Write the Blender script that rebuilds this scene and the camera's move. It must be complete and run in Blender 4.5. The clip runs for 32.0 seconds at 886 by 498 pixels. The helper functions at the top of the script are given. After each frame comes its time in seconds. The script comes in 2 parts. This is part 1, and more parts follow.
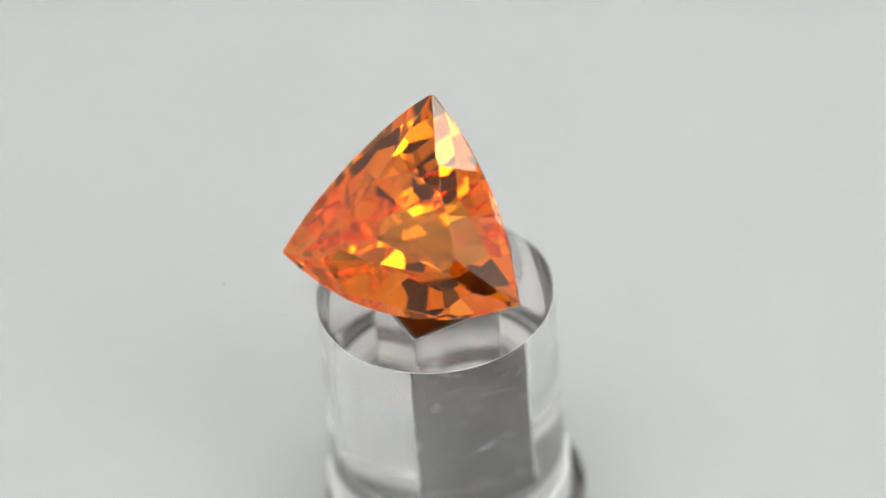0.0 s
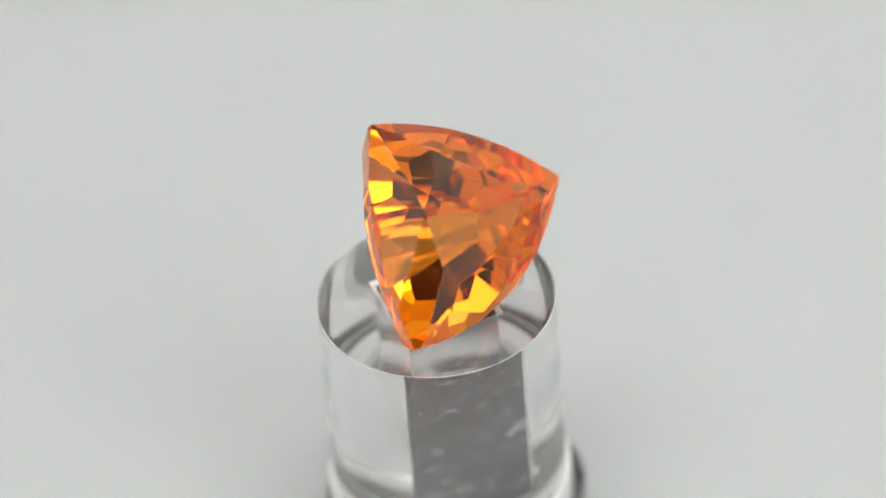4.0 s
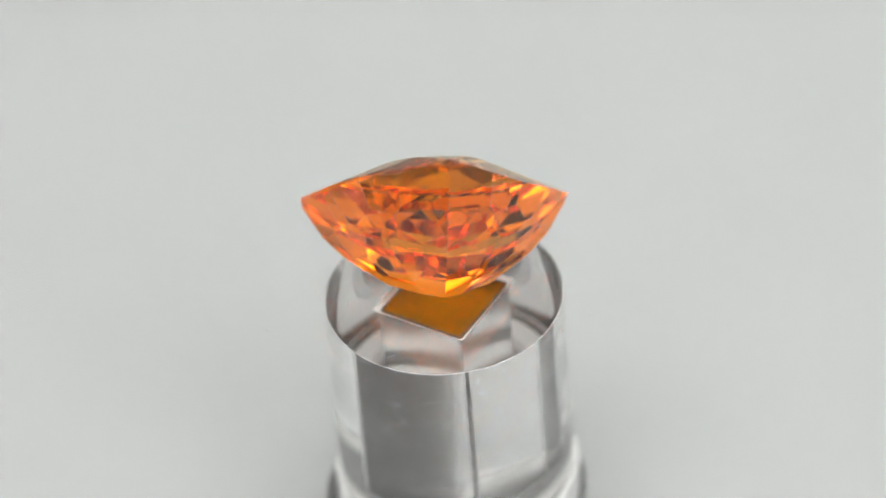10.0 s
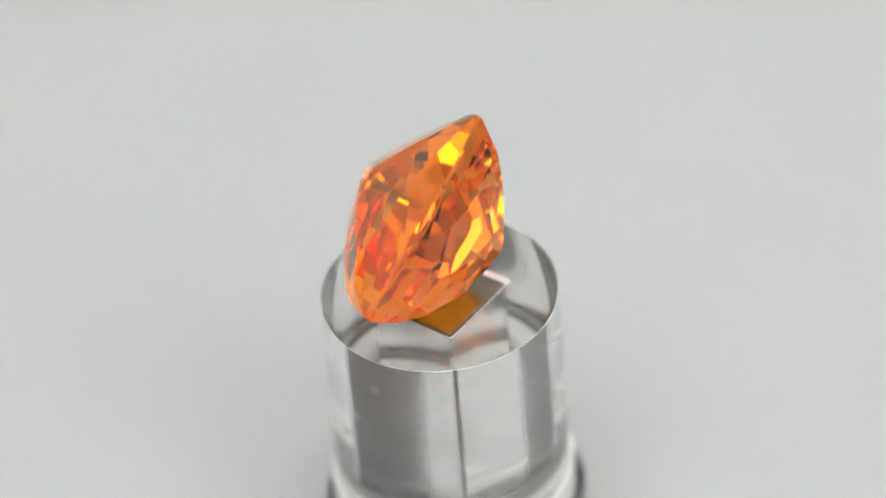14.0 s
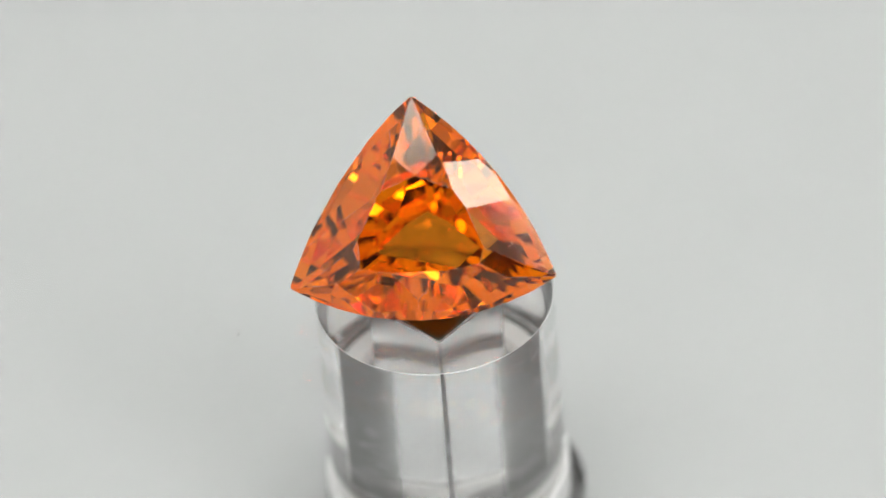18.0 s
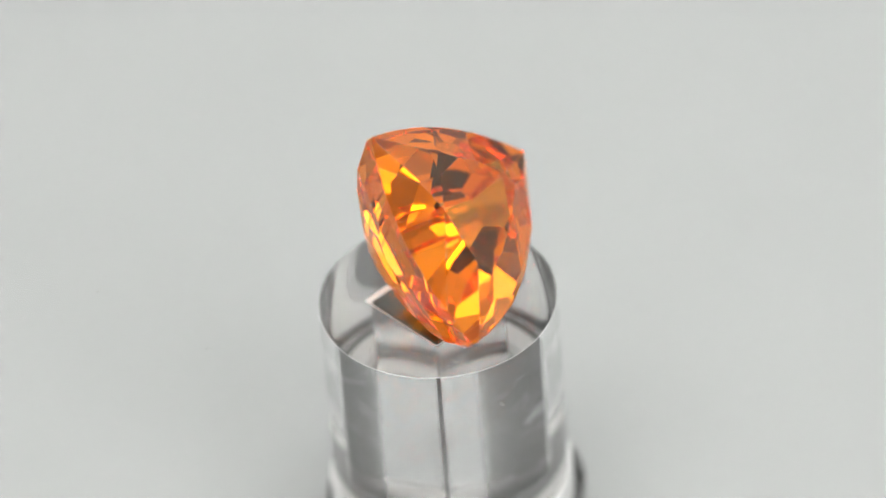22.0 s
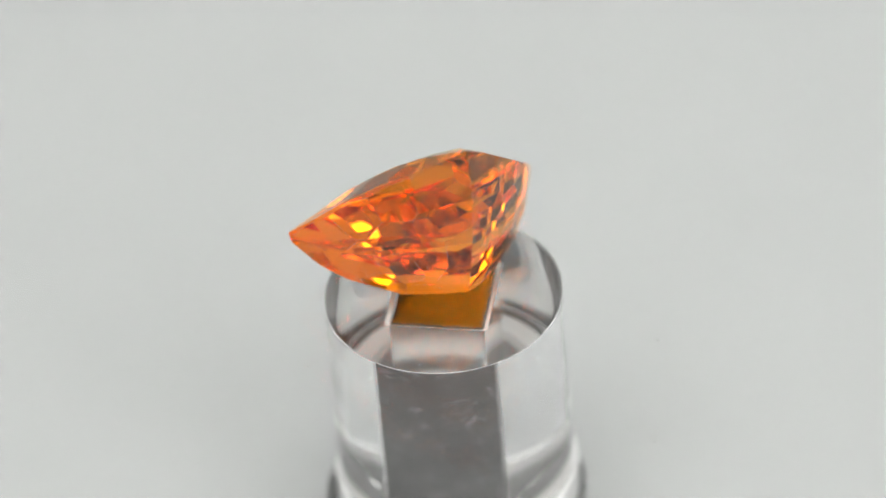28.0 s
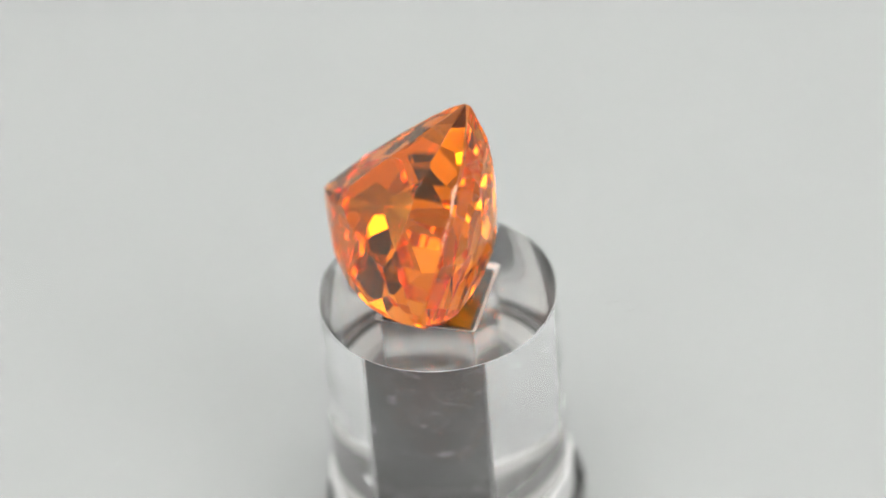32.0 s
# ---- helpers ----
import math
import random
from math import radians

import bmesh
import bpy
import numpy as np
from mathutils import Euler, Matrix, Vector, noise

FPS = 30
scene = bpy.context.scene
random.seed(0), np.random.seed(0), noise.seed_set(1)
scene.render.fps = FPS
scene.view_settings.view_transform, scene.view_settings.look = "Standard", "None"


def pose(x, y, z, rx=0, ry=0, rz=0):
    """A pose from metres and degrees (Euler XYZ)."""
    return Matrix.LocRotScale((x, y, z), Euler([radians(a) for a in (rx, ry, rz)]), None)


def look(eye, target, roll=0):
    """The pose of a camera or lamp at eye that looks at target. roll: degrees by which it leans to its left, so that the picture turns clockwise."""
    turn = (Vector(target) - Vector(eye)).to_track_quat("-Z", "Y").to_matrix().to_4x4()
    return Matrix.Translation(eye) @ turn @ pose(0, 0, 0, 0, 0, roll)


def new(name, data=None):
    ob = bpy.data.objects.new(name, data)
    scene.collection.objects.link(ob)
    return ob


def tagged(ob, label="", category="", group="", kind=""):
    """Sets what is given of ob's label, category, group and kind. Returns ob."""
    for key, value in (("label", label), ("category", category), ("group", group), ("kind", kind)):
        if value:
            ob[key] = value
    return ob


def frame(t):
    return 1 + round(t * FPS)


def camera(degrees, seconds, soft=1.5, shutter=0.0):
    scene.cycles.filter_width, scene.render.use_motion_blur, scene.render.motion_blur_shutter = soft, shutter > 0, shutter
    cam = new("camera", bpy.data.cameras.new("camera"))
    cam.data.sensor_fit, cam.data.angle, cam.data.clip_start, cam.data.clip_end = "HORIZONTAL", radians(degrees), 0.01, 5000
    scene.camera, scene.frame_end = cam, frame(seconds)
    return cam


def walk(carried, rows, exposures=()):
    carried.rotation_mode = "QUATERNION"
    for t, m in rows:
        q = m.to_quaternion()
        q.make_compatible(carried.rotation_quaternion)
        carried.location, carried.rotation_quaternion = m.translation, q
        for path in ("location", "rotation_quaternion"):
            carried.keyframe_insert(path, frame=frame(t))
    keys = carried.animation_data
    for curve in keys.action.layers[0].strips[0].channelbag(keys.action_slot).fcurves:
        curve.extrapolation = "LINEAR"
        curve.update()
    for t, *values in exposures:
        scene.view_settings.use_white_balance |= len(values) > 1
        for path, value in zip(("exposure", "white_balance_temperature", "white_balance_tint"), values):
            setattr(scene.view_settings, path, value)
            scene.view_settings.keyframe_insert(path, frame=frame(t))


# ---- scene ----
MM = 0.001
SECONDS = 32.0
PERIOD = 16.98         # one turn of the table

# ---- camera: fixed, long macro lens, looking down at the stone ----
cam = camera(7.884, SECONDS, soft=1.4)
EL, DIST = radians(40.887), 268.2
eye = Vector((0, -DIST * math.cos(EL), DIST * math.sin(EL))) * MM
yaw, pitch = radians(0.0918), -EL + radians(0.4025)
way = Vector((math.sin(yaw) * math.cos(pitch), math.cos(yaw) * math.cos(pitch), math.sin(pitch)))
VIEW = look(eye, eye + way * 0.2682, -4.706)
cam.data.dof.use_dof = True
cam.data.dof.focus_distance = 0.2645
cam.data.dof.aperture_fstop = 23
walk(cam, [(0.0, VIEW), (SECONDS, VIEW)])

# ---- heights, in millimetres ----
DISC_TOP = 1.31        # where the stone rests
DISC_T = DISC_TOP / 0.506
DISC_BOT = DISC_TOP - DISC_T
POST_TOP = DISC_BOT - 0.02
POST_BOT = POST_TOP - 9.3
FLOOR = POST_BOT - 1.7

# ---- light ----
world = bpy.data.worlds.new("room")
scene.world = world
world.use_nodes = True
bg = world.node_tree.nodes["Background"]
bg.inputs[0].default_value = (0.86, 0.93, 1.0, 1)
bg.inputs[1].default_value = 0.03


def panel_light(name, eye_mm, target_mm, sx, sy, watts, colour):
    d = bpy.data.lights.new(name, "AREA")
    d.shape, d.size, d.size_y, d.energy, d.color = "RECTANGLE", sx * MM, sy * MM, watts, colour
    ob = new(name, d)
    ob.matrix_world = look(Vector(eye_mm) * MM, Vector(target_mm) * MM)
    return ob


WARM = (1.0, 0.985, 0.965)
# unseen lamps: top and strip follow facet glints, the rear one is added for the floor
panel_light("added_panel_rear", (45, 85, 262), (45, 85.1, 0), 310, 150, 0.49, WARM)
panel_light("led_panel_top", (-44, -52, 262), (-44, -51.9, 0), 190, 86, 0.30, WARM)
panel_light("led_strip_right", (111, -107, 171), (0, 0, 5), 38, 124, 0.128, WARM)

# clear things need long light paths
scene.cycles.max_bounces = 32
scene.cycles.glossy_bounces = 24
scene.cycles.transmission_bounces = 32


# ---- materials ----
def material(name):
    m = bpy.data.materials.new(name)
    m.use_nodes = True
    nt = m.node_tree
    return m, nt, nt.nodes["Principled BSDF"]


def rough_paint(name, col, rough, scale, amount, bump=0.1):
    m, nt, b = material(name)
    tc = nt.nodes.new("ShaderNodeTexCoord")
    n1 = nt.nodes.new("ShaderNodeTexNoise")
    n1.inputs["Scale"].default_value = scale
    n1.inputs["Detail"].default_value = 5
    nt.links.new(tc.outputs["Object"], n1.inputs["Vector"])
    n2 = nt.nodes.new("ShaderNodeTexNoise")
    n2.inputs["Scale"].default_value = scale * 22
    nt.links.new(tc.outputs["Object"], n2.inputs["Vector"])
    ramp = nt.nodes.new("ShaderNodeValToRGB")
    ramp.color_ramp.elements[0].position, ramp.color_ramp.elements[1].position = 0.3, 0.7
    ramp.color_ramp.elements[0].color = (*[c * (1 - amount) for c in col], 1)
    ramp.color_ramp.elements[1].color = (*col, 1)
    nt.links.new(n1.outputs["Fac"], ramp.inputs["Fac"])
    nt.links.new(ramp.outputs["Color"], b.inputs["Base Color"])
    bp = nt.nodes.new("ShaderNodeBump")
    bp.inputs["Strength"].default_value = bump
    bp.inputs["Distance"].default_value = 0.0001
    nt.links.new(n2.outputs["Fac"], bp.inputs["Height"])
    nt.links.new(bp.outputs["Normal"], b.inputs["Normal"])
    b.inputs["Roughness"].default_value = rough
    return m


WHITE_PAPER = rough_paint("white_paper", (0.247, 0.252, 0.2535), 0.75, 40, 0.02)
BOX_WHITE = rough_paint("white_fabric", (0.88, 0.88, 0.88), 0.85, 30, 0.05)
WHITE_WALL = rough_paint("white_board", (0.86, 0.86, 0.86), 0.8, 30, 0.03)
FOOT_WHITE = rough_paint("white_plastic", (0.80, 0.80, 0.795), 0.5, 300, 0.05)
FOOT_PALE = rough_paint("pale_grey_plastic", (0.58, 0.58, 0.58), 0.5, 300, 0.08)
HUB_GREY = rough_paint("grey_plastic", (0.24, 0.24, 0.24), 0.5, 300, 0.15)
CAP_METAL = rough_paint("polished_metal", (0.14, 0.135, 0.12), 0.22, 420, 0.3, 0.05)
CAP_METAL.node_tree.nodes["Principled BSDF"].inputs["Metallic"].default_value = 1
HUB_DARK = rough_paint("black_plastic", (0.10, 0.10, 0.10), 0.5, 300, 0.15)
SHAFT_GREY = rough_paint("dark_grey_metal", (0.185, 0.178, 0.184), 0.5, 420, 0.45, 0.08)


def smudge(m, col, scale, low, high):
    """Pale dried smudges with an outline of their own over a paint."""
    nt = m.node_tree
    b = nt.nodes["Principled BSDF"]
    was = b.inputs["Base Color"].links[0].from_socket
    tc = nt.nodes.new("ShaderNodeTexCoord")
    n = nt.nodes.new("ShaderNodeTexNoise")
    n.inputs["Scale"].default_value, n.inputs["Detail"].default_value, n.inputs["Roughness"].default_value, n.inputs["Distortion"].default_value = scale, 8, 0.7, 1.2
    mr = nt.nodes.new("ShaderNodeMapRange")
    mr.inputs["From Min"].default_value, mr.inputs["From Max"].default_value, mr.inputs["To Max"].default_value = low, high, 0.8
    mix = nt.nodes.new("ShaderNodeMix")
    mix.data_type = "RGBA"
    mix.inputs[7].default_value = (*col, 1)
    nt.links.new(tc.outputs["Object"], n.inputs["Vector"])
    nt.links.new(n.outputs["Fac"], mr.inputs["Value"])
    nt.links.new(mr.outputs["Result"], mix.inputs[0])
    nt.links.new(was, mix.inputs[6])
    nt.links.new(mix.outputs[2], b.inputs["Base Color"])


smudge(SHAFT_GREY, (0.50, 0.50, 0.52), 1100, 0.55, 0.72)
DUST_DARK = rough_paint("grey_dust", (0.2, 0.2, 0.19), 0.9, 3000, 0.3)
DUST_PALE = rough_paint("pale_dust", (0.38, 0.38, 0.37), 0.9, 3000, 0.2)


def clear(name, ior, tint, rough):
    m, nt, b = material(name)
    b.inputs["Base Color"].default_value = (*tint, 1)
    b.inputs["Transmission Weight"].default_value = 1
    b.inputs["IOR"].default_value = ior
    b.inputs["Roughness"].default_value = rough
    return m


ACRYLIC = clear("clear_acrylic", 1.49, (0.97, 0.975, 0.975), 0.0)
FROSTED = clear("frosted_acrylic", 1.49, (0.95, 0.95, 0.95), 0.5)
FROSTED.node_tree.nodes["Principled BSDF"].inputs["Transmission Weight"].default_value = 0.35
BORE_WALL = clear("ground_acrylic", 1.49, (0.97, 0.975, 0.975), 0.11)


def coated(name, ior, tint):
    """Clear glass with a coating that leaves only a trace of a mirror image."""
    m, nt, b = material(name)
    nt.nodes.remove(b)
    r = nt.nodes.new("ShaderNodeBsdfRefraction")
    r.inputs["Color"].default_value = (*tint, 1)
    r.inputs["Roughness"].default_value = 0.0
    r.inputs["IOR"].default_value = ior
    g = nt.nodes.new("ShaderNodeBsdfGlossy")
    g.inputs["Roughness"].default_value = 0.04
    mix = nt.nodes.new("ShaderNodeMixShader")
    mix.inputs[0].default_value = 0.018
    nt.links.new(r.outputs[0], mix.inputs[1])
    nt.links.new(g.outputs[0], mix.inputs[2])
    nt.links.new(mix.outputs[0], nt.nodes["Material Output"].inputs["Surface"])
    return m


GLASS = coated("coated_glass", 1.50, (0.99, 0.995, 0.99))
BONDED = coated("bonded_acrylic", 1.49, (0.98, 0.985, 0.985))


def gem_material():
    """Orange stone: tinted where light enters and leaves, and a little more at each full reflection inside."""
    m, nt, b = material("orange_gem")
    out = nt.nodes["Material Output"]
    nt.nodes.remove(b)
    refr = nt.nodes.new("ShaderNodeBsdfRefraction")
    refr.inputs["Color"].default_value = (1.0, 0.555, 0.12, 1)
    refr.inputs["Roughness"].default_value = 0.0
    refr.inputs["IOR"].default_value = 1.79
    gloss = nt.nodes.new("ShaderNodeBsdfGlossy")
    gloss.inputs["Roughness"].default_value = 0.0
    fr = nt.nodes.new("ShaderNodeFresnel")
    fr.inputs["IOR"].default_value = 1.79
    ramp = nt.nodes.new("ShaderNodeValToRGB")
    ramp.color_ramp.elements[0].position, ramp.color_ramp.elements[1].position = 0.97, 1.0
    ramp.color_ramp.elements[0].color = (1.0, 0.92, 0.79, 1)
    ramp.color_ramp.elements[1].color = (1.0, 0.835, 0.36, 1)
    mix = nt.nodes.new("ShaderNodeMixShader")
    nt.links.new(fr.outputs[0], ramp.inputs[0])
    nt.links.new(ramp.outputs[0], gloss.inputs["Color"])
    nt.links.new(fr.outputs[0], mix.inputs[0])
    nt.links.new(refr.outputs[0], mix.inputs[1])
    nt.links.new(gloss.outputs[0], mix.inputs[2])
    nt.links.new(mix.outputs[0], out.inputs["Surface"])
    return m


GEM = gem_material()


def worn_edge_material():
    """Facet edges rubbed dull: patchy, half see-through."""
    m, nt, b = material("worn_gem_edge")
    b.inputs["Base Color"].default_value = (0.92, 0.62, 0.34, 1)
    b.inputs["Roughness"].default_value = 0.45
    tc = nt.nodes.new("ShaderNodeTexCoord")
    n = nt.nodes.new("ShaderNodeTexNoise")
    n.inputs["Scale"].default_value, n.inputs["Detail"].default_value = 1400, 4
    mr = nt.nodes.new("ShaderNodeMapRange")
    mr.inputs["From Min"].default_value, mr.inputs["From Max"].default_value = 0.44, 0.72
    mr.inputs["To Min"].default_value, mr.inputs["To Max"].default_value = 0.0, 0.5
    nt.links.new(tc.outputs["Object"], n.inputs["Vector"])
    nt.links.new(n.outputs["Fac"], mr.inputs["Value"])
    nt.links.new(mr.outputs["Result"], b.inputs["Alpha"])
    return m


WORN_EDGE = worn_edge_material()


# ---- helpers for meshes ----
def mesh_object(name, bm, mat, smooth=False):
    bmesh.ops.recalc_face_normals(bm, faces=bm.faces)
    me = bpy.data.meshes.new(name)
    bm.to_mesh(me)
    bm.free()
    for p in me.polygons:
        p.use_smooth = smooth
    me.materials.append(mat)
    return new(name, me)


def part(name, bm, mat, parent, label="", smooth=False):
    ob = mesh_object(name, bm, mat, smooth)
    ob.parent = parent
    if label:
        ob["label"] = label
    return ob


def lathe(profile, n=128, closed=True):
    """A turned body: profile of (r, z) in millimetres, around the z axis."""
    bm = bmesh.new()
    rings = []
    for r, z in profile:
        rings.append([bm.verts.new((r * math.cos(2 * math.pi * k / n) * MM, r * math.sin(2 * math.pi * k / n) * MM, z * MM)) for k in range(n)])
    pairs = list(zip(rings, rings[1:]))
    if closed:
        pairs.append((rings[-1], rings[0]))
    for a, b in pairs:
        for k in range(n):
            bm.faces.new((a[k], a[(k + 1) % n], b[(k + 1) % n], b[k]))
    return bm


def block(x0, x1, y0, y1, z0, z1, bevel=0.0):
    bm = bmesh.new()
    bmesh.ops.create_cube(bm, size=1)
    for v in bm.verts:
        v.co = Vector(((x0 + x1) / 2 + v.co.x * (x1 - x0), (y0 + y1) / 2 + v.co.y * (y1 - y0), (z0 + z1) / 2 + v.co.z * (z1 - z0))) * MM
    if bevel:
        bmesh.ops.bevel(bm, geom=bm.edges[:], offset=bevel * MM, segments=2, affect="EDGES", profile=0.5)
    return bm


# ---- the setting: floor, and an unseen white box added to shape the light ----
CUT = (0.08, 0.12, 5.52)   # round cut-out in the floor


def floor_and_box():
    # the paper has a round cut-out, a dark gap round the post's foot
    bm = bmesh.new()
    n = 96
    loops = []
    for z in (FLOOR, FLOOR - 1.2):
        sheet = [bm.verts.new((x * MM, y * MM, z * MM)) for x, y in ((-260, -155), (260, -155), (260, 200), (-260, 200))]
        hole = [bm.verts.new(((CUT[0] + CUT[2] * math.cos(2 * math.pi * k / n)) * MM, (CUT[1] + CUT[2] * math.sin(2 * math.pi * k / n)) * MM, z * MM)) for k in range(n)]
        edges = [bm.edges.new((r[k], r[(k + 1) % len(r)])) for r in (sheet, hole) for k in range(len(r))]
        bmesh.ops.triangle_fill(bm, edges=edges, use_beauty=True)
        loops.append((sheet, hole))
    for a, b in zip(*loops):
        for k in range(len(a)):
            bm.faces.new((a[k], a[(k + 1) % len(a)], b[(k + 1) % len(a)], b[k]))
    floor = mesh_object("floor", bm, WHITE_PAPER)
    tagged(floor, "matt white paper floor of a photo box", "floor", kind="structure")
    walls = (("wall_rear", (-260, 260, 200, 204, FLOOR - 3, 270)), ("wall_left", (-264, -260, -155, 204, FLOOR - 3, 270)),
             ("wall_right", (260, 264, -155, 204, FLOOR - 3, 270)))
    for name, b in walls:
        rear = name == "wall_rear"
        tagged(mesh_object(name, block(*b), WHITE_WALL if rear else BOX_WHITE), "white board behind the turntable" if rear else "white fabric wall of a photo box", "wall", kind="structure")
    # front wall: opening for the lens, made wide so the stone mirrors dark
    zl, hw, hh = 130, 100, 66
    front = block(-264, 264, -159, -155, FLOOR - 3, zl - hh)
    for q in ((-264, 264, -159, -155, zl + hh, 270), (-264, -hw, -159, -155, zl - hh, zl + hh), (hw, 264, -159, -155, zl - hh, zl + hh)):
        extra = block(*q)
        tmp = bpy.data.meshes.new("piece")
        extra.to_mesh(tmp)
        front.from_mesh(tmp)
        extra.free()
        bpy.data.meshes.remove(tmp)
    tagged(mesh_object("wall_front", front, BOX_WHITE), "white fabric wall of a photo box with a lens opening", "wall", kind="structure")
    tagged(mesh_object("ceiling", block(-264, 264, -155, 204, 270, 274), BOX_WHITE), "white fabric ceiling of a photo box", "ceiling", kind="structure")


floor_and_box()


# ---- the stone ----
def convex_body(planes):
    """Vertices, and the face of each plane that has one, of the body that all planes (normal, offset) bound."""
    N = np.array([p[0] for p in planes], float)
    L = np.linalg.norm(N, axis=1)
    d = np.array([p[1] for p in planes], float) / L
    N = N / L[:, None]
    pts, owners = [], []
    n = len(N)
    I, J, K = np.array([(i, j, k) for i in range(n) for j in range(i + 1, n) for k in range(j + 1, n)]).T
    M = np.stack([N[I], N[J], N[K]], 1)
    ok = np.abs(np.linalg.det(M)) > 1e-5
    M, D = M[ok], np.stack([d[I], d[J], d[K]], 1)[ok]
    X = np.linalg.solve(M, D[:, :, None])[:, :, 0]
    X = X[((X @ N.T - d) < 1e-7).all(1)]
    verts = []
    for x in X:
        if not any(np.linalg.norm(x - v) < 2e-4 for v in verts):
            verts.append(x)
    verts = np.array(verts)
    faces = {}
    for i, (nn, dd) in enumerate(zip(N, d)):
        idx = np.where(np.abs(verts @ nn - dd) < 3e-4)[0]
        if len(idx) < 3:
            continue
        c = verts[idx].mean(0)
        a = np.array(Vector(nn).orthogonal().normalized())
        b = np.cross(nn, a)
        ang = np.arctan2((verts[idx] - c) @ b, (verts[idx] - c) @ a)
        faces[i] = idx[np.argsort(ang)].tolist()
    return verts, faces


# corners of the girdle on the turntable, and the bulge of each side
CA, CB, CC = Vector((0.404, 2.253, 8.940)), Vector((-6.339, 0.568, 2.586)), Vector((3.195, -5.110, 3.569))
BULGE = (1.55, 0.75, 0.75)
MAIN_RIM, BREAK_TILT = (0.30, 0.10, -0.18), 37   # where each main meets the rim
TABLE_Z, TABLE_LEAN, RIM = 0.90, -0.02, 0.07      # table height and lean, top of the girdle
# tiers of the pavilion: tilts from upright, depths at which they break
TIERS_LONG = ((16.0, 27.0, 41.0, 61.0), (1.15, 2.20, 3.45))
TIERS_SIDE = ((22.0, 32.5, 39.5, 47.0), (1.25, 2.30, 3.40))
CUTS_LONG = (("lower_girdle_facet", 4), ("pavilion_facet", 4), ("pavilion_facet", 3), ("keel_facet", 1))
CUTS_SIDE = (("lower_girdle_facet", 4), ("pavilion_facet", 3), ("pavilion_step", 4), ("keel_facet", 2))
FAN = 5.5                                          # extra tilt towards the corners


def gem_frame():
    o = (CA + CB + CC) / 3
    ez = (CB - CA).cross(CC - CA).normalized()
    ex = (CC - CB).normalized()
    m = Matrix((ex, ez.cross(ex), ez)).transposed()
    return o, m


def through_three(p, q, r):
    """The plane through three points, facing away from the stone's heart."""
    p, q, r = Vector(p), Vector(q), Vector(r)
    n = (q - p).cross(r - p).normalized()
    d = n.dot(p)
    return (-n, -d) if n.z * -1.0 > d else (n, d)


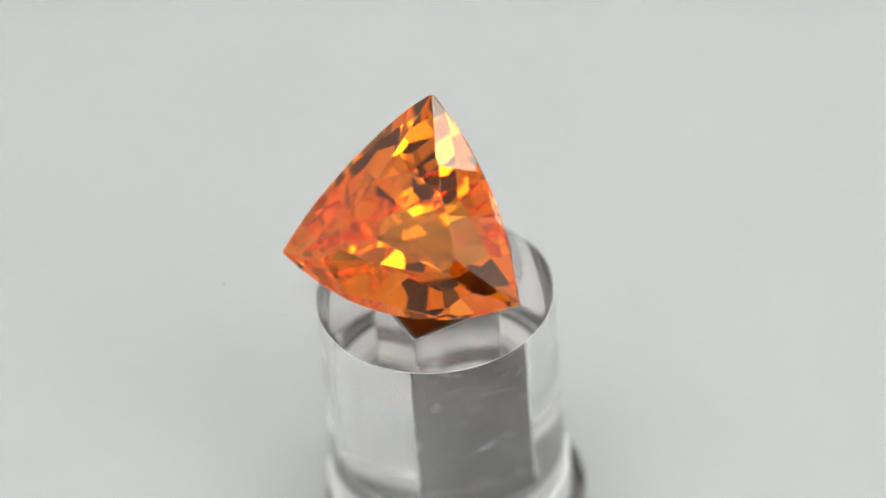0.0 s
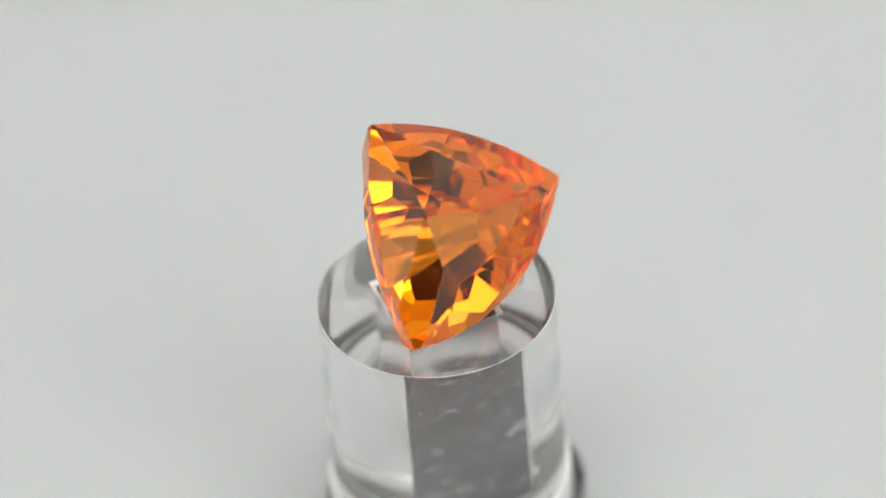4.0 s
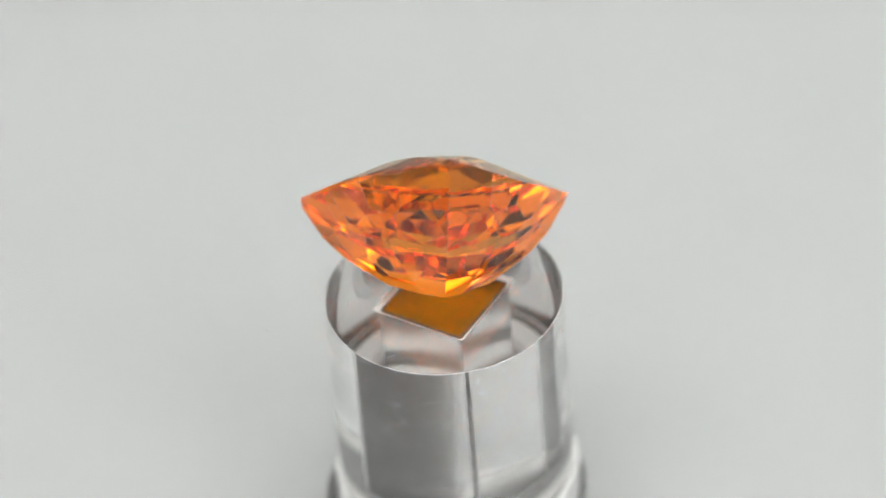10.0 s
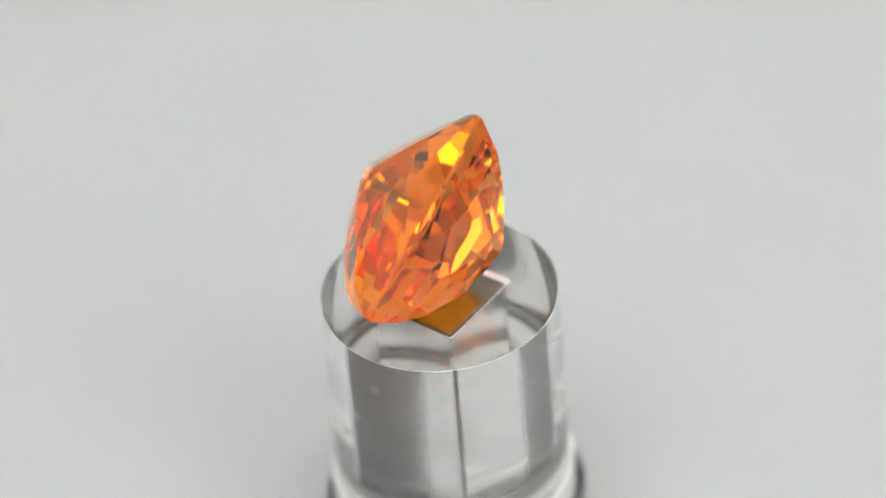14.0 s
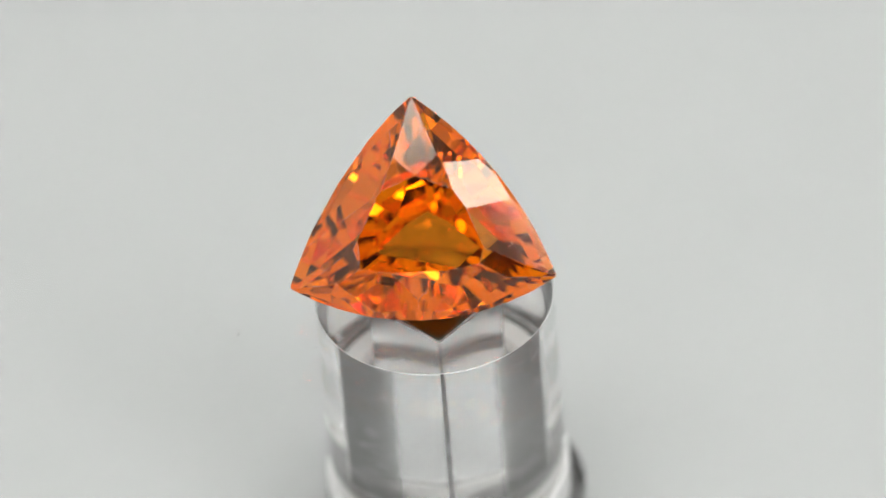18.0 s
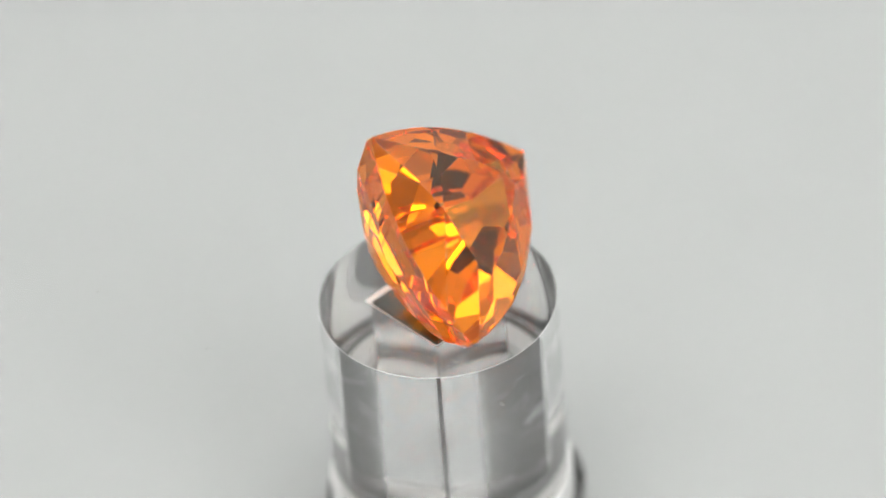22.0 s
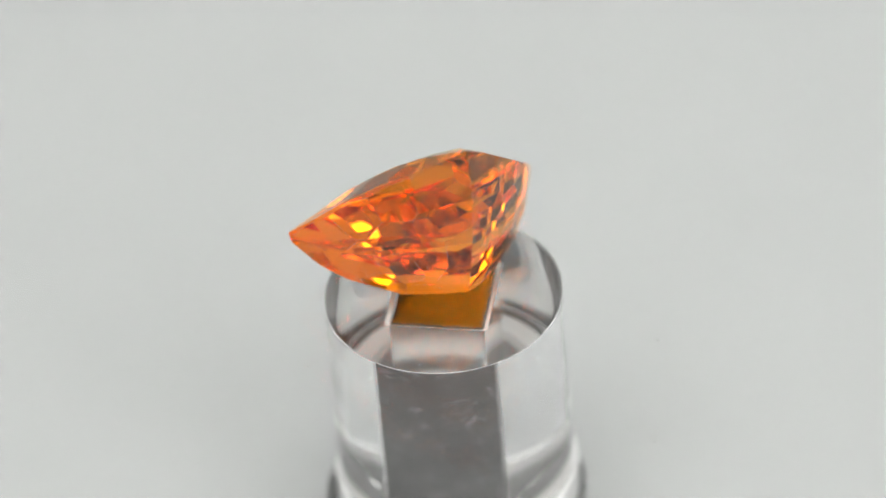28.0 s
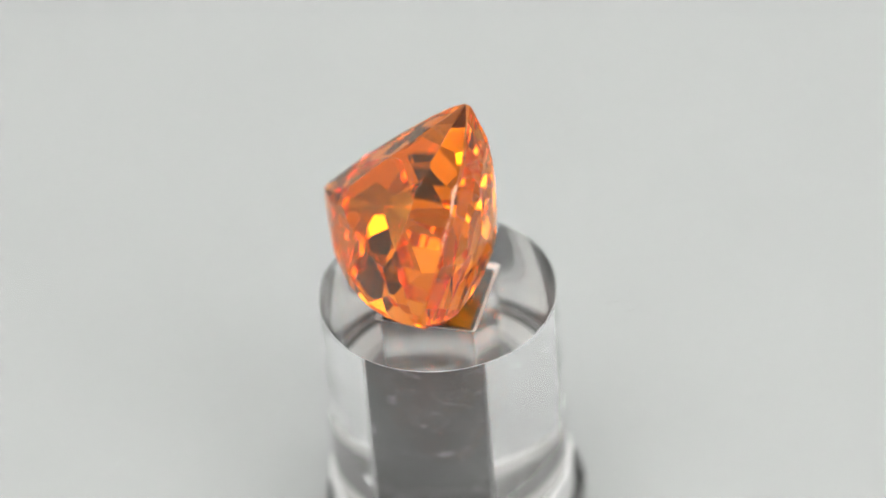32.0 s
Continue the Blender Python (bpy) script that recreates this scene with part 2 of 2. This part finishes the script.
def gem_planes():
    """All facets as (kind, normal, offset), in the stone's own frame: a triangular cut with curved sides,
    a kite at each corner, stars round the table, one long main a side and steps below the girdle."""
    o, m = gem_frame()
    inv = m.inverted()
    corner = dict(zip("ABC", [Vector((inv @ (p - o)).xy) for p in (CA, CB, CC)]))
    arcs = []
    for (p, q), bulge in zip(("BC", "CA", "AB"), BULGE):
        P, Q = corner[p], corner[q]
        half = (Q - P).length / 2
        nrm = Vector(((Q - P).y, -(Q - P).x)).normalized()
        R = (half * half + bulge * bulge) / (2 * bulge)
        arcs.append(((P + Q) / 2 + nrm * (bulge - R), R, math.atan2(nrm.y, nrm.x), math.asin(half / R)))
    planes = []

    def rim_point(side, off, z):
        c, R, az, sp = arcs[side]
        a = az + off * sp
        return (c.x + R * math.cos(a), c.y + R * math.sin(a), z)

    def table_point(x, y):
        return (x, y, TABLE_Z + TABLE_LEAN * y)

    # crown
    planes.append(("table", (0, -TABLE_LEAN, 1), TABLE_Z))
    tip = {"A": table_point(0.08, 1.82), "B": table_point(-2.36, -1.90), "C": table_point(2.62, -1.88)}
    kite = {}
    for k, P in corner.items():
        t = tip[k]
        kite[k] = through_three((P.x, P.y, RIM), t, (t[0] - (P.y - t[1]), t[1] + (P.x - t[0]), t[2]))
        planes.append(("kite_facet", *kite[k]))
    stars = (("A", 1, 0.30, 0.0, (1.00, 2.62), (1.60, 1.22)), ("A", 2, -0.72, 0.13, (-0.85, 2.60), (-1.40, 1.25)),
             ("C", 1, -0.45, 0.0, (3.55, -1.62), (2.92, -0.74)), ("C", 0, 0.45, 0.0, (3.65, -2.50), (1.20, -2.12)),
             ("B", 2, 0.45, 0.35, (-2.75, -0.79), (-2.43, -0.72)), ("B", 0, -0.45, 0.0, (-3.40, -2.50), (-1.10, -2.12)))
    ends = {0: [], 1: [], 2: []}

    def upper(side, off, tilt):
        c, R, az, sp = arcs[side]
        a, t = az + off * sp, radians(tilt)
        r = c.x * math.cos(a) + c.y * math.sin(a) + R
        planes.append(("upper_girdle_facet", (math.cos(a) * math.sin(t), math.sin(a) * math.sin(t), math.cos(t)), math.sin(t) * r + math.cos(t) * RIM))

    for k, side, off, dip, (x, y), edge in stars:
        n, d = kite[k]
        wing = (x, y, (d - n[0] * x - n[1] * y) / n[2])
        planes.append(("star_facet", *through_three(tip[k], table_point(*edge), wing)))
        planes.append(("upper_girdle_facet", *through_three((corner[k].x, corner[k].y, RIM), wing, rim_point(side, off, RIM - dip))))
        ends[side].append(table_point(*edge))
    for side, (p, q) in ends.items():
        planes.append(("main_facet", *through_three(p, q, rim_point(side, 0, MAIN_RIM[side]))))
        for off in (-0.17, 0.17):
            upper(side, off, BREAK_TILT)

    # pavilion
    def lower(kind, side, off, tilt, inset, z):
        c, R, az, sp = arcs[side]
        a, t = az + off * sp, radians(tilt)
        n = (math.cos(a) * math.cos(t), math.sin(a) * math.cos(t), -math.sin(t))
        r = c.x * math.cos(a) + c.y * math.sin(a) + R - inset
        planes.append((kind, n, math.cos(t) * r + math.sin(t) * z))

    for side in range(3):
        tilts, breaks = TIERS_SIDE if side else TIERS_LONG
        cuts = CUTS_SIDE if side else CUTS_LONG
        inset, top = 0.0, 0.05
        for (kind, count), tilt, low in zip(cuts, tilts, (*breaks, 9.0)):
            for k in range(count):
                off = (2 * k + 1 - count) / count * 0.94
                lower(kind, side, off, tilt + (FAN * abs(off) if count > 2 else 0), inset, top)
            inset += math.tan(radians(tilt)) * (low - top)
            top = low
    # the small face it lies on
    planes.append(("culet", tuple(inv @ Vector((0, 0, -1))), o.z - DISC_TOP - 0.004))
    # girdle
    for c, R, az, sp in arcs:
        for k in range(10):
            a = az + (-0.9 + 0.2 * k) * sp
            planes.append(("girdle", (math.cos(a), math.sin(a), 0), c.x * math.cos(a) + c.y * math.sin(a) + R))
    for P in corner.values():
        u = P.normalized()
        planes.append(("girdle", (u.x, u.y, 0), P.length - 0.04))
    return planes, o, m


def worn_edges(ob, planes, faces, verts, o, m, width=0.011, lift=0.0015):
    """Narrow dull strips along both sides of each facet edge."""
    share = {}
    for i, f in faces.items():
        for a, b in zip(f, f[1:] + f[:1]):
            share.setdefault(frozenset((a, b)), []).append(i)
    at, quads = [], []
    for pair, owners in share.items():
        names = {planes[i][0] for i in owners}
        if len(pair) < 2 or len(owners) < 2 or names == {"girdle"} or "culet" in names:
            continue
        a, b = (Vector(verts[i]) for i in pair)
        along = (b - a).normalized()
        trim = min(width, (b - a).length * 0.3)
        for i in owners:
            n = Vector(planes[i][1]).normalized()
            inner = Vector(verts[faces[i]].mean(0)) - a
            side = (inner - along * inner.dot(along)).normalized()
            up = n * lift
            quads.append([len(at) + k for k in range(4)])
            at += [a + up, b + up, b + up + side * width - along * trim, a + up + side * width + along * trim]
    me = bpy.data.meshes.new("worn_edges")
    me.from_pydata([(o + m @ p) * MM for p in at], [], quads)
    me.materials.append(WORN_EDGE)
    lines = new("worn_edges", me)
    lines.parent = ob
    lines["label"] = "dull worn edges between the facets"


def gemstone():
    """The stone, facet by facet; together they close it."""
    planes, o, m = gem_planes()
    verts, faces = convex_body([p[1:] for p in planes])
    at_home = [(o + m @ Vector(v)) * MM for v in verts]
    ob = new("gemstone")
    labels = {"table": "large flat polished table facet", "girdle": "thin curved girdle edge", "culet": "small face on which the stone lies"}
    kinds = {}
    for i, f in faces.items():
        name = planes[i][0]
        kinds.setdefault((name, 0 if name == "girdle" else i), []).append(f)
    for (name, _), fs in kinds.items():
        used = sorted({i for f in fs for i in f})
        at = {i: k for k, i in enumerate(used)}
        me = bpy.data.meshes.new(name)
        me.from_pydata([at_home[i] for i in used], [], [[at[i] for i in f] for f in fs])
        me.materials.append(GEM)
        piece = new(name, me)
        piece.parent = ob
        if name in labels:
            piece["label"] = labels[name]
    worn_edges(ob, planes, faces, verts, o, m)
    return tagged(ob, "faceted orange triangular gemstone leaning on a clear glass disc", "gemstone")


gem = gemstone()

# ---- the turntable: clear glass disc on an acrylic post with a square bore and a shaft ----
OFF = Vector((-0.165, 0.115))
SQUARE_TURN = 24.35
HOLE, SHAFT = 2.00, 1.94


def glass_disc():
    ob = new("turntable_disc")
    r = 46
    b = 0.25
    bm = lathe([(0.001, DISC_BOT), (r - b, DISC_BOT), (r, DISC_BOT + b), (r, DISC_TOP - b), (r - b, DISC_TOP), (0.001, DISC_TOP)], 96)
    plate = part("glass_plate", bm, GLASS, ob)
    plate.visible_shadow = False
    part("edge_band", lathe([(r + 0.02, DISC_BOT), (r + 0.5, DISC_BOT + b), (r + 0.5, DISC_TOP - b), (r + 0.02, DISC_TOP)], 96), FROSTED, ob, "ground edge band of the glass")
    return tagged(ob, "clear glass turntable disc with fine dust on it", "turntable")


def acrylic_post():
    ob = new("turntable_post")
    n = 128
    bm = bmesh.new()
    prof = [(4.988, POST_TOP), (5.0, POST_TOP - 0.012), (5.0, POST_TOP - 0.04), (5.0, POST_BOT + 0.02), (5.0, POST_BOT)]
    circ = [[bm.verts.new(((r * math.cos(2 * math.pi * k / n) + OFF.x) * MM, (r * math.sin(2 * math.pi * k / n) + OFF.y) * MM, z * MM)) for k in range(n)] for r, z in prof]
    for a, b in zip(circ, circ[1:]):
        for k in range(n):
            f = bm.faces.new((a[k], a[(k + 1) % n], b[(k + 1) % n], b[k]))
            f.smooth = a is circ[2]
            # pale rim bevel stands in for the highlight along the edge
            f.material_index = 2 if a is circ[0] else 0
    # square bore, its corners broken, with a narrow chamfer at the mouth
    sq = []
    for h, z in ((HOLE + 0.17, POST_TOP), (HOLE, POST_TOP - 0.13), (HOLE, POST_BOT)):
        ring = []
        for k in range(4):
            for side in (-1, 1):
                p = Matrix.Rotation(radians(SQUARE_TURN + 90 * k), 2) @ Vector((h - (0.09 if side > 0 else 0), (h - (0.09 if side < 0 else 0))))
                ring.append(bm.verts.new(((OFF.x + p.x) * MM, (OFF.y + p.y) * MM, z * MM)))
        sq.append(ring)
    for a, b in zip(sq, sq[1:]):
        for k in range(8):
            f = bm.faces.new((a[k], a[(k + 1) % 8], b[(k + 1) % 8], b[k]))
            f.material_index = 2 if a is sq[0] else 1
    for c, s in ((circ[0], sq[0]), (circ[-1], sq[-1])):
        rim = [bm.edges.get((r[k], r[(k + 1) % len(r)])) for r in (c, s) for k in range(len(r))]
        bmesh.ops.triangle_fill(bm, edges=rim, use_beauty=True)
    bmesh.ops.triangulate(bm, faces=[f for f in bm.faces if len(f.verts) > 4])
    for f in bm.faces:
        if all(abs(v.co.z - POST_TOP * MM) < 1e-7 for v in f.verts):
            f.material_index = 3
    bmesh.ops.recalc_face_normals(bm, faces=bm.faces)
    me = bpy.data.meshes.new("body")
    bm.to_mesh(me)
    bm.free()
    me.materials.append(ACRYLIC)
    me.materials.append(BORE_WALL)
    me.materials.append(FROSTED)
    me.materials.append(BONDED)
    body = new("body", me)
    body.parent = ob
    top = POST_BOT + 0.03
    # ring tones give the bands mirrored above; the dark ring paints a shadow gap
    rings = (("foot_ring", [(4.94, top), (5.06, top), (5.16, top - 0.08), (5.18, top - 0.25), (5.16, FLOOR + 0.06), (5.08, FLOOR), (4.94, FLOOR)], FOOT_PALE, "pale plastic foot ring"),
             ("seam", [(4.56, top - 0.05), (4.93, top - 0.05), (4.93, FLOOR), (4.56, FLOOR)], HUB_DARK, "dark seam inside the foot ring"),
             ("collar", [(3.72, top), (4.55, top), (4.55, FLOOR), (3.72, FLOOR)], FOOT_WHITE, "white plastic collar"),
             ("collar_rim", [(3.32, top), (3.70, top), (3.70, FLOOR), (3.32, FLOOR)], FOOT_PALE, "pale plastic rim inside the collar"),
             ("hub", [(2.08, top), (3.30, top), (3.30, FLOOR), (2.08, FLOOR)], HUB_GREY, "grey plastic hub round the shaft"))
    for name, prof, mat, label in rings:
        bm = lathe(prof, 128)
        bmesh.ops.translate(bm, verts=bm.verts[:], vec=(OFF.x * MM, OFF.y * MM, 0))
        part(name, bm, mat, ob, label)
    return tagged(ob, "clear acrylic round post with a square bore under the disc", "turntable post")


def drive_shaft():
    ob = new("drive_shaft")
    place = Matrix.Translation((OFF.x * MM, OFF.y * MM, 0)) @ Matrix.Rotation(radians(SQUARE_TURN), 4, "Z")
    for name, h, z0, z1, bevel, mat, label in (("shank", SHAFT, FLOOR, POST_TOP - 0.30, 0.06, SHAFT_GREY, "dull dark grey metal shank"),
                                               ("cap", SHAFT - 0.02, POST_TOP - 0.29, POST_TOP - 0.06, 0.05, CAP_METAL, "polished metal end face")):
        bm = block(-h, h, -h, h, z0, z1, bevel)
        bmesh.ops.transform(bm, verts=bm.verts[:], matrix=place)
        part(name, bm, mat, ob, label)
    return tagged(ob, "dark grey square metal shaft inside the clear post", "shaft")


def turntable_motor():
    """Unseen black disc added below the floor cut-out, and the plate under the foot."""
    ob = new("turntable_motor")
    part("housing", lathe([(0.001, FLOOR - 8), (40, FLOOR - 8), (40, FLOOR - 1.5), (39.7, FLOOR - 1.25), (0.001, FLOOR - 1.25)], 96), HUB_DARK, ob, "black plastic motor housing")
    bm = lathe([(0.001, FLOOR - 1.24), (4.9, FLOOR - 1.24), (4.9, FLOOR - 0.01), (0.001, FLOOR - 0.01)], 96)
    bmesh.ops.translate(bm, verts=bm.verts[:], vec=(OFF.x * MM, OFF.y * MM, 0))
    part("spindle", bm, HUB_GREY, ob, "grey spindle plate")
    return tagged(ob, "black turntable motor housing hidden under the white paper", "motor")


turntable_motor()
disc, post, shaft = glass_disc(), acrylic_post(), drive_shaft()


# ---- dust on the disc ----
def speck(bm, x, y, r, rng):
    """A flattened crumb of dust lying on the disc."""
    m = Matrix.Translation((x * MM, y * MM, (DISC_TOP + r * 0.3) * MM)) @ Matrix.Rotation(rng.uniform(0, 6.28), 4, "Z")
    m = m @ Matrix.Diagonal((r * rng.uniform(0.8, 1.5) * MM, r * rng.uniform(0.6, 1.0) * MM, r * 0.35 * MM, 1))
    made = bmesh.ops.create_icosphere(bm, subdivisions=1, radius=1, matrix=m)
    for v in made["verts"]:
        v.co += Vector((rng.uniform(-1, 1), rng.uniform(-1, 1), 0)) * r * 0.2 * MM


def fibre(bm, x, y, length, turn, curl, r, rng):
    """A thin curled hair lying on the disc."""
    a, px, py, rings = radians(turn), x, y, []
    n = 14
    for k in range(n):
        side = Vector((-math.sin(a), math.cos(a)))
        ring = []
        for j in range(5):
            q = 2 * math.pi * j / 5
            ring.append(bm.verts.new(((px + side.x * r * math.cos(q)) * MM, (py + side.y * r * math.cos(q)) * MM, (DISC_TOP + r + r * math.sin(q)) * MM)))
        rings.append(ring)
        px += math.cos(a) * length / n
        py += math.sin(a) * length / n
        a += radians(curl) / n * (1 + 0.8 * math.sin(k)) + rng.uniform(-0.1, 0.1)
    for u, v in zip(rings, rings[1:]):
        for j in range(5):
            bm.faces.new((u[j], u[(j + 1) % 5], v[(j + 1) % 5], v[j]))
    bm.faces.new(rings[0]), bm.faces.new(rings[-1])


def dust():
    rng = random.Random(5)
    bm = bmesh.new()
    for x, y, r in ((-8.88, 0.33, 0.085), (4.45, 13.4, 0.11), (-0.78, 10.35, 0.08), (-1.96, 9.61, 0.04), (1.5, 7.42, 0.045),
                    (-6.28, -0.6, 0.04), (-7.63, 7.47, 0.05), (8.86, -0.19, 0.05), (7.9, -1.2, 0.03), (-2.3, 10.1, 0.035)):
        speck(bm, x, y, r, rng)
    for x, y, length, turn, curl in ((7.6, -1.5, 0.3, 70, 60), (-1.0, 10.15, 0.35, 10, 30), (4.3, 13.1, 0.3, 120, 80)):
        fibre(bm, x, y, length, turn, curl, 0.018, rng)
    dark = tagged(mesh_object("dark_dust", bm, DUST_DARK), "dark dust specks and hairs lying on the glass disc", "dust", kind="stuff")
    bm = bmesh.new()
    given = ((-1.34, 7.37), (-1.78, 6.84), (-2.19, 7.43), (-3.6, 7.0), (-3.8, 8.34), (-3.53, 8.4), (-4.88, 8.78), (-4.96, 6.82), (-5.86, 7.5),
             (-4.85, 4.77), (-3.57, 9.32), (-5.0, 7.46), (9.13, 1.32), (9.25, 1.07), (10.32, 1.66), (11.63, 1.55), (9.52, 3.19), (7.09, 0.37),
             (5.02, 4.48), (5.5, 4.03), (6.94, 1.3), (-5.01, 0.57))
    for x, y in given:
        speck(bm, x, y, rng.uniform(0.03, 0.06), rng)
    for k in range(230):
        a, d = rng.uniform(0, 6.28), rng.triangular(4.2, 10.5, 6.6)
        speck(bm, d * math.cos(a), d * math.sin(a), rng.uniform(0.010, 0.030), rng)
    # fine scratches and lint in the polished glass
    for k in range(36):
        a, d = rng.uniform(0, 6.28), rng.triangular(4.6, 9.5, 6.4)
        fibre(bm, d * math.cos(a), d * math.sin(a), rng.uniform(0.12, 0.55), rng.uniform(0, 180), rng.uniform(-60, 60), 0.008, rng)
    for x, y, length, turn, curl in ((-3.2, 6.19, 0.35, 118, 10), (7.17, 2.49, 0.45, 40, 30), (8.1, 2.39, 0.4, 60, 20), (-6.32, -1.99, 0.5, 150, 60), (-6.94, -1.63, 0.4, 30, 90),
                                     (6.49, 1.62, 0.6, 75, 20), (6.2, 2.3, 0.5, 50, 40), (-8.73, -1.1, 0.3, 160, 10), (-9.53, -0.42, 0.25, 150, 10)):
        fibre(bm, x, y, length, turn, curl, 0.012, rng)
    pale = tagged(mesh_object("pale_dust", bm, DUST_PALE), "pale dust specks and lint lying on the glass disc", "dust", kind="stuff")
    return dark, pale


dark_dust, pale_dust = dust()


# ---- motion: everything on the table turns together ----
def motions():
    turns = [(t * 0.5, pose(0, 0, 0, 0, 0, 360 * t * 0.5 / PERIOD)) for t in range(65)]
    for ob in (gem, disc, post, shaft, dark_dust, pale_dust):
        walk(ob, turns)


motions()
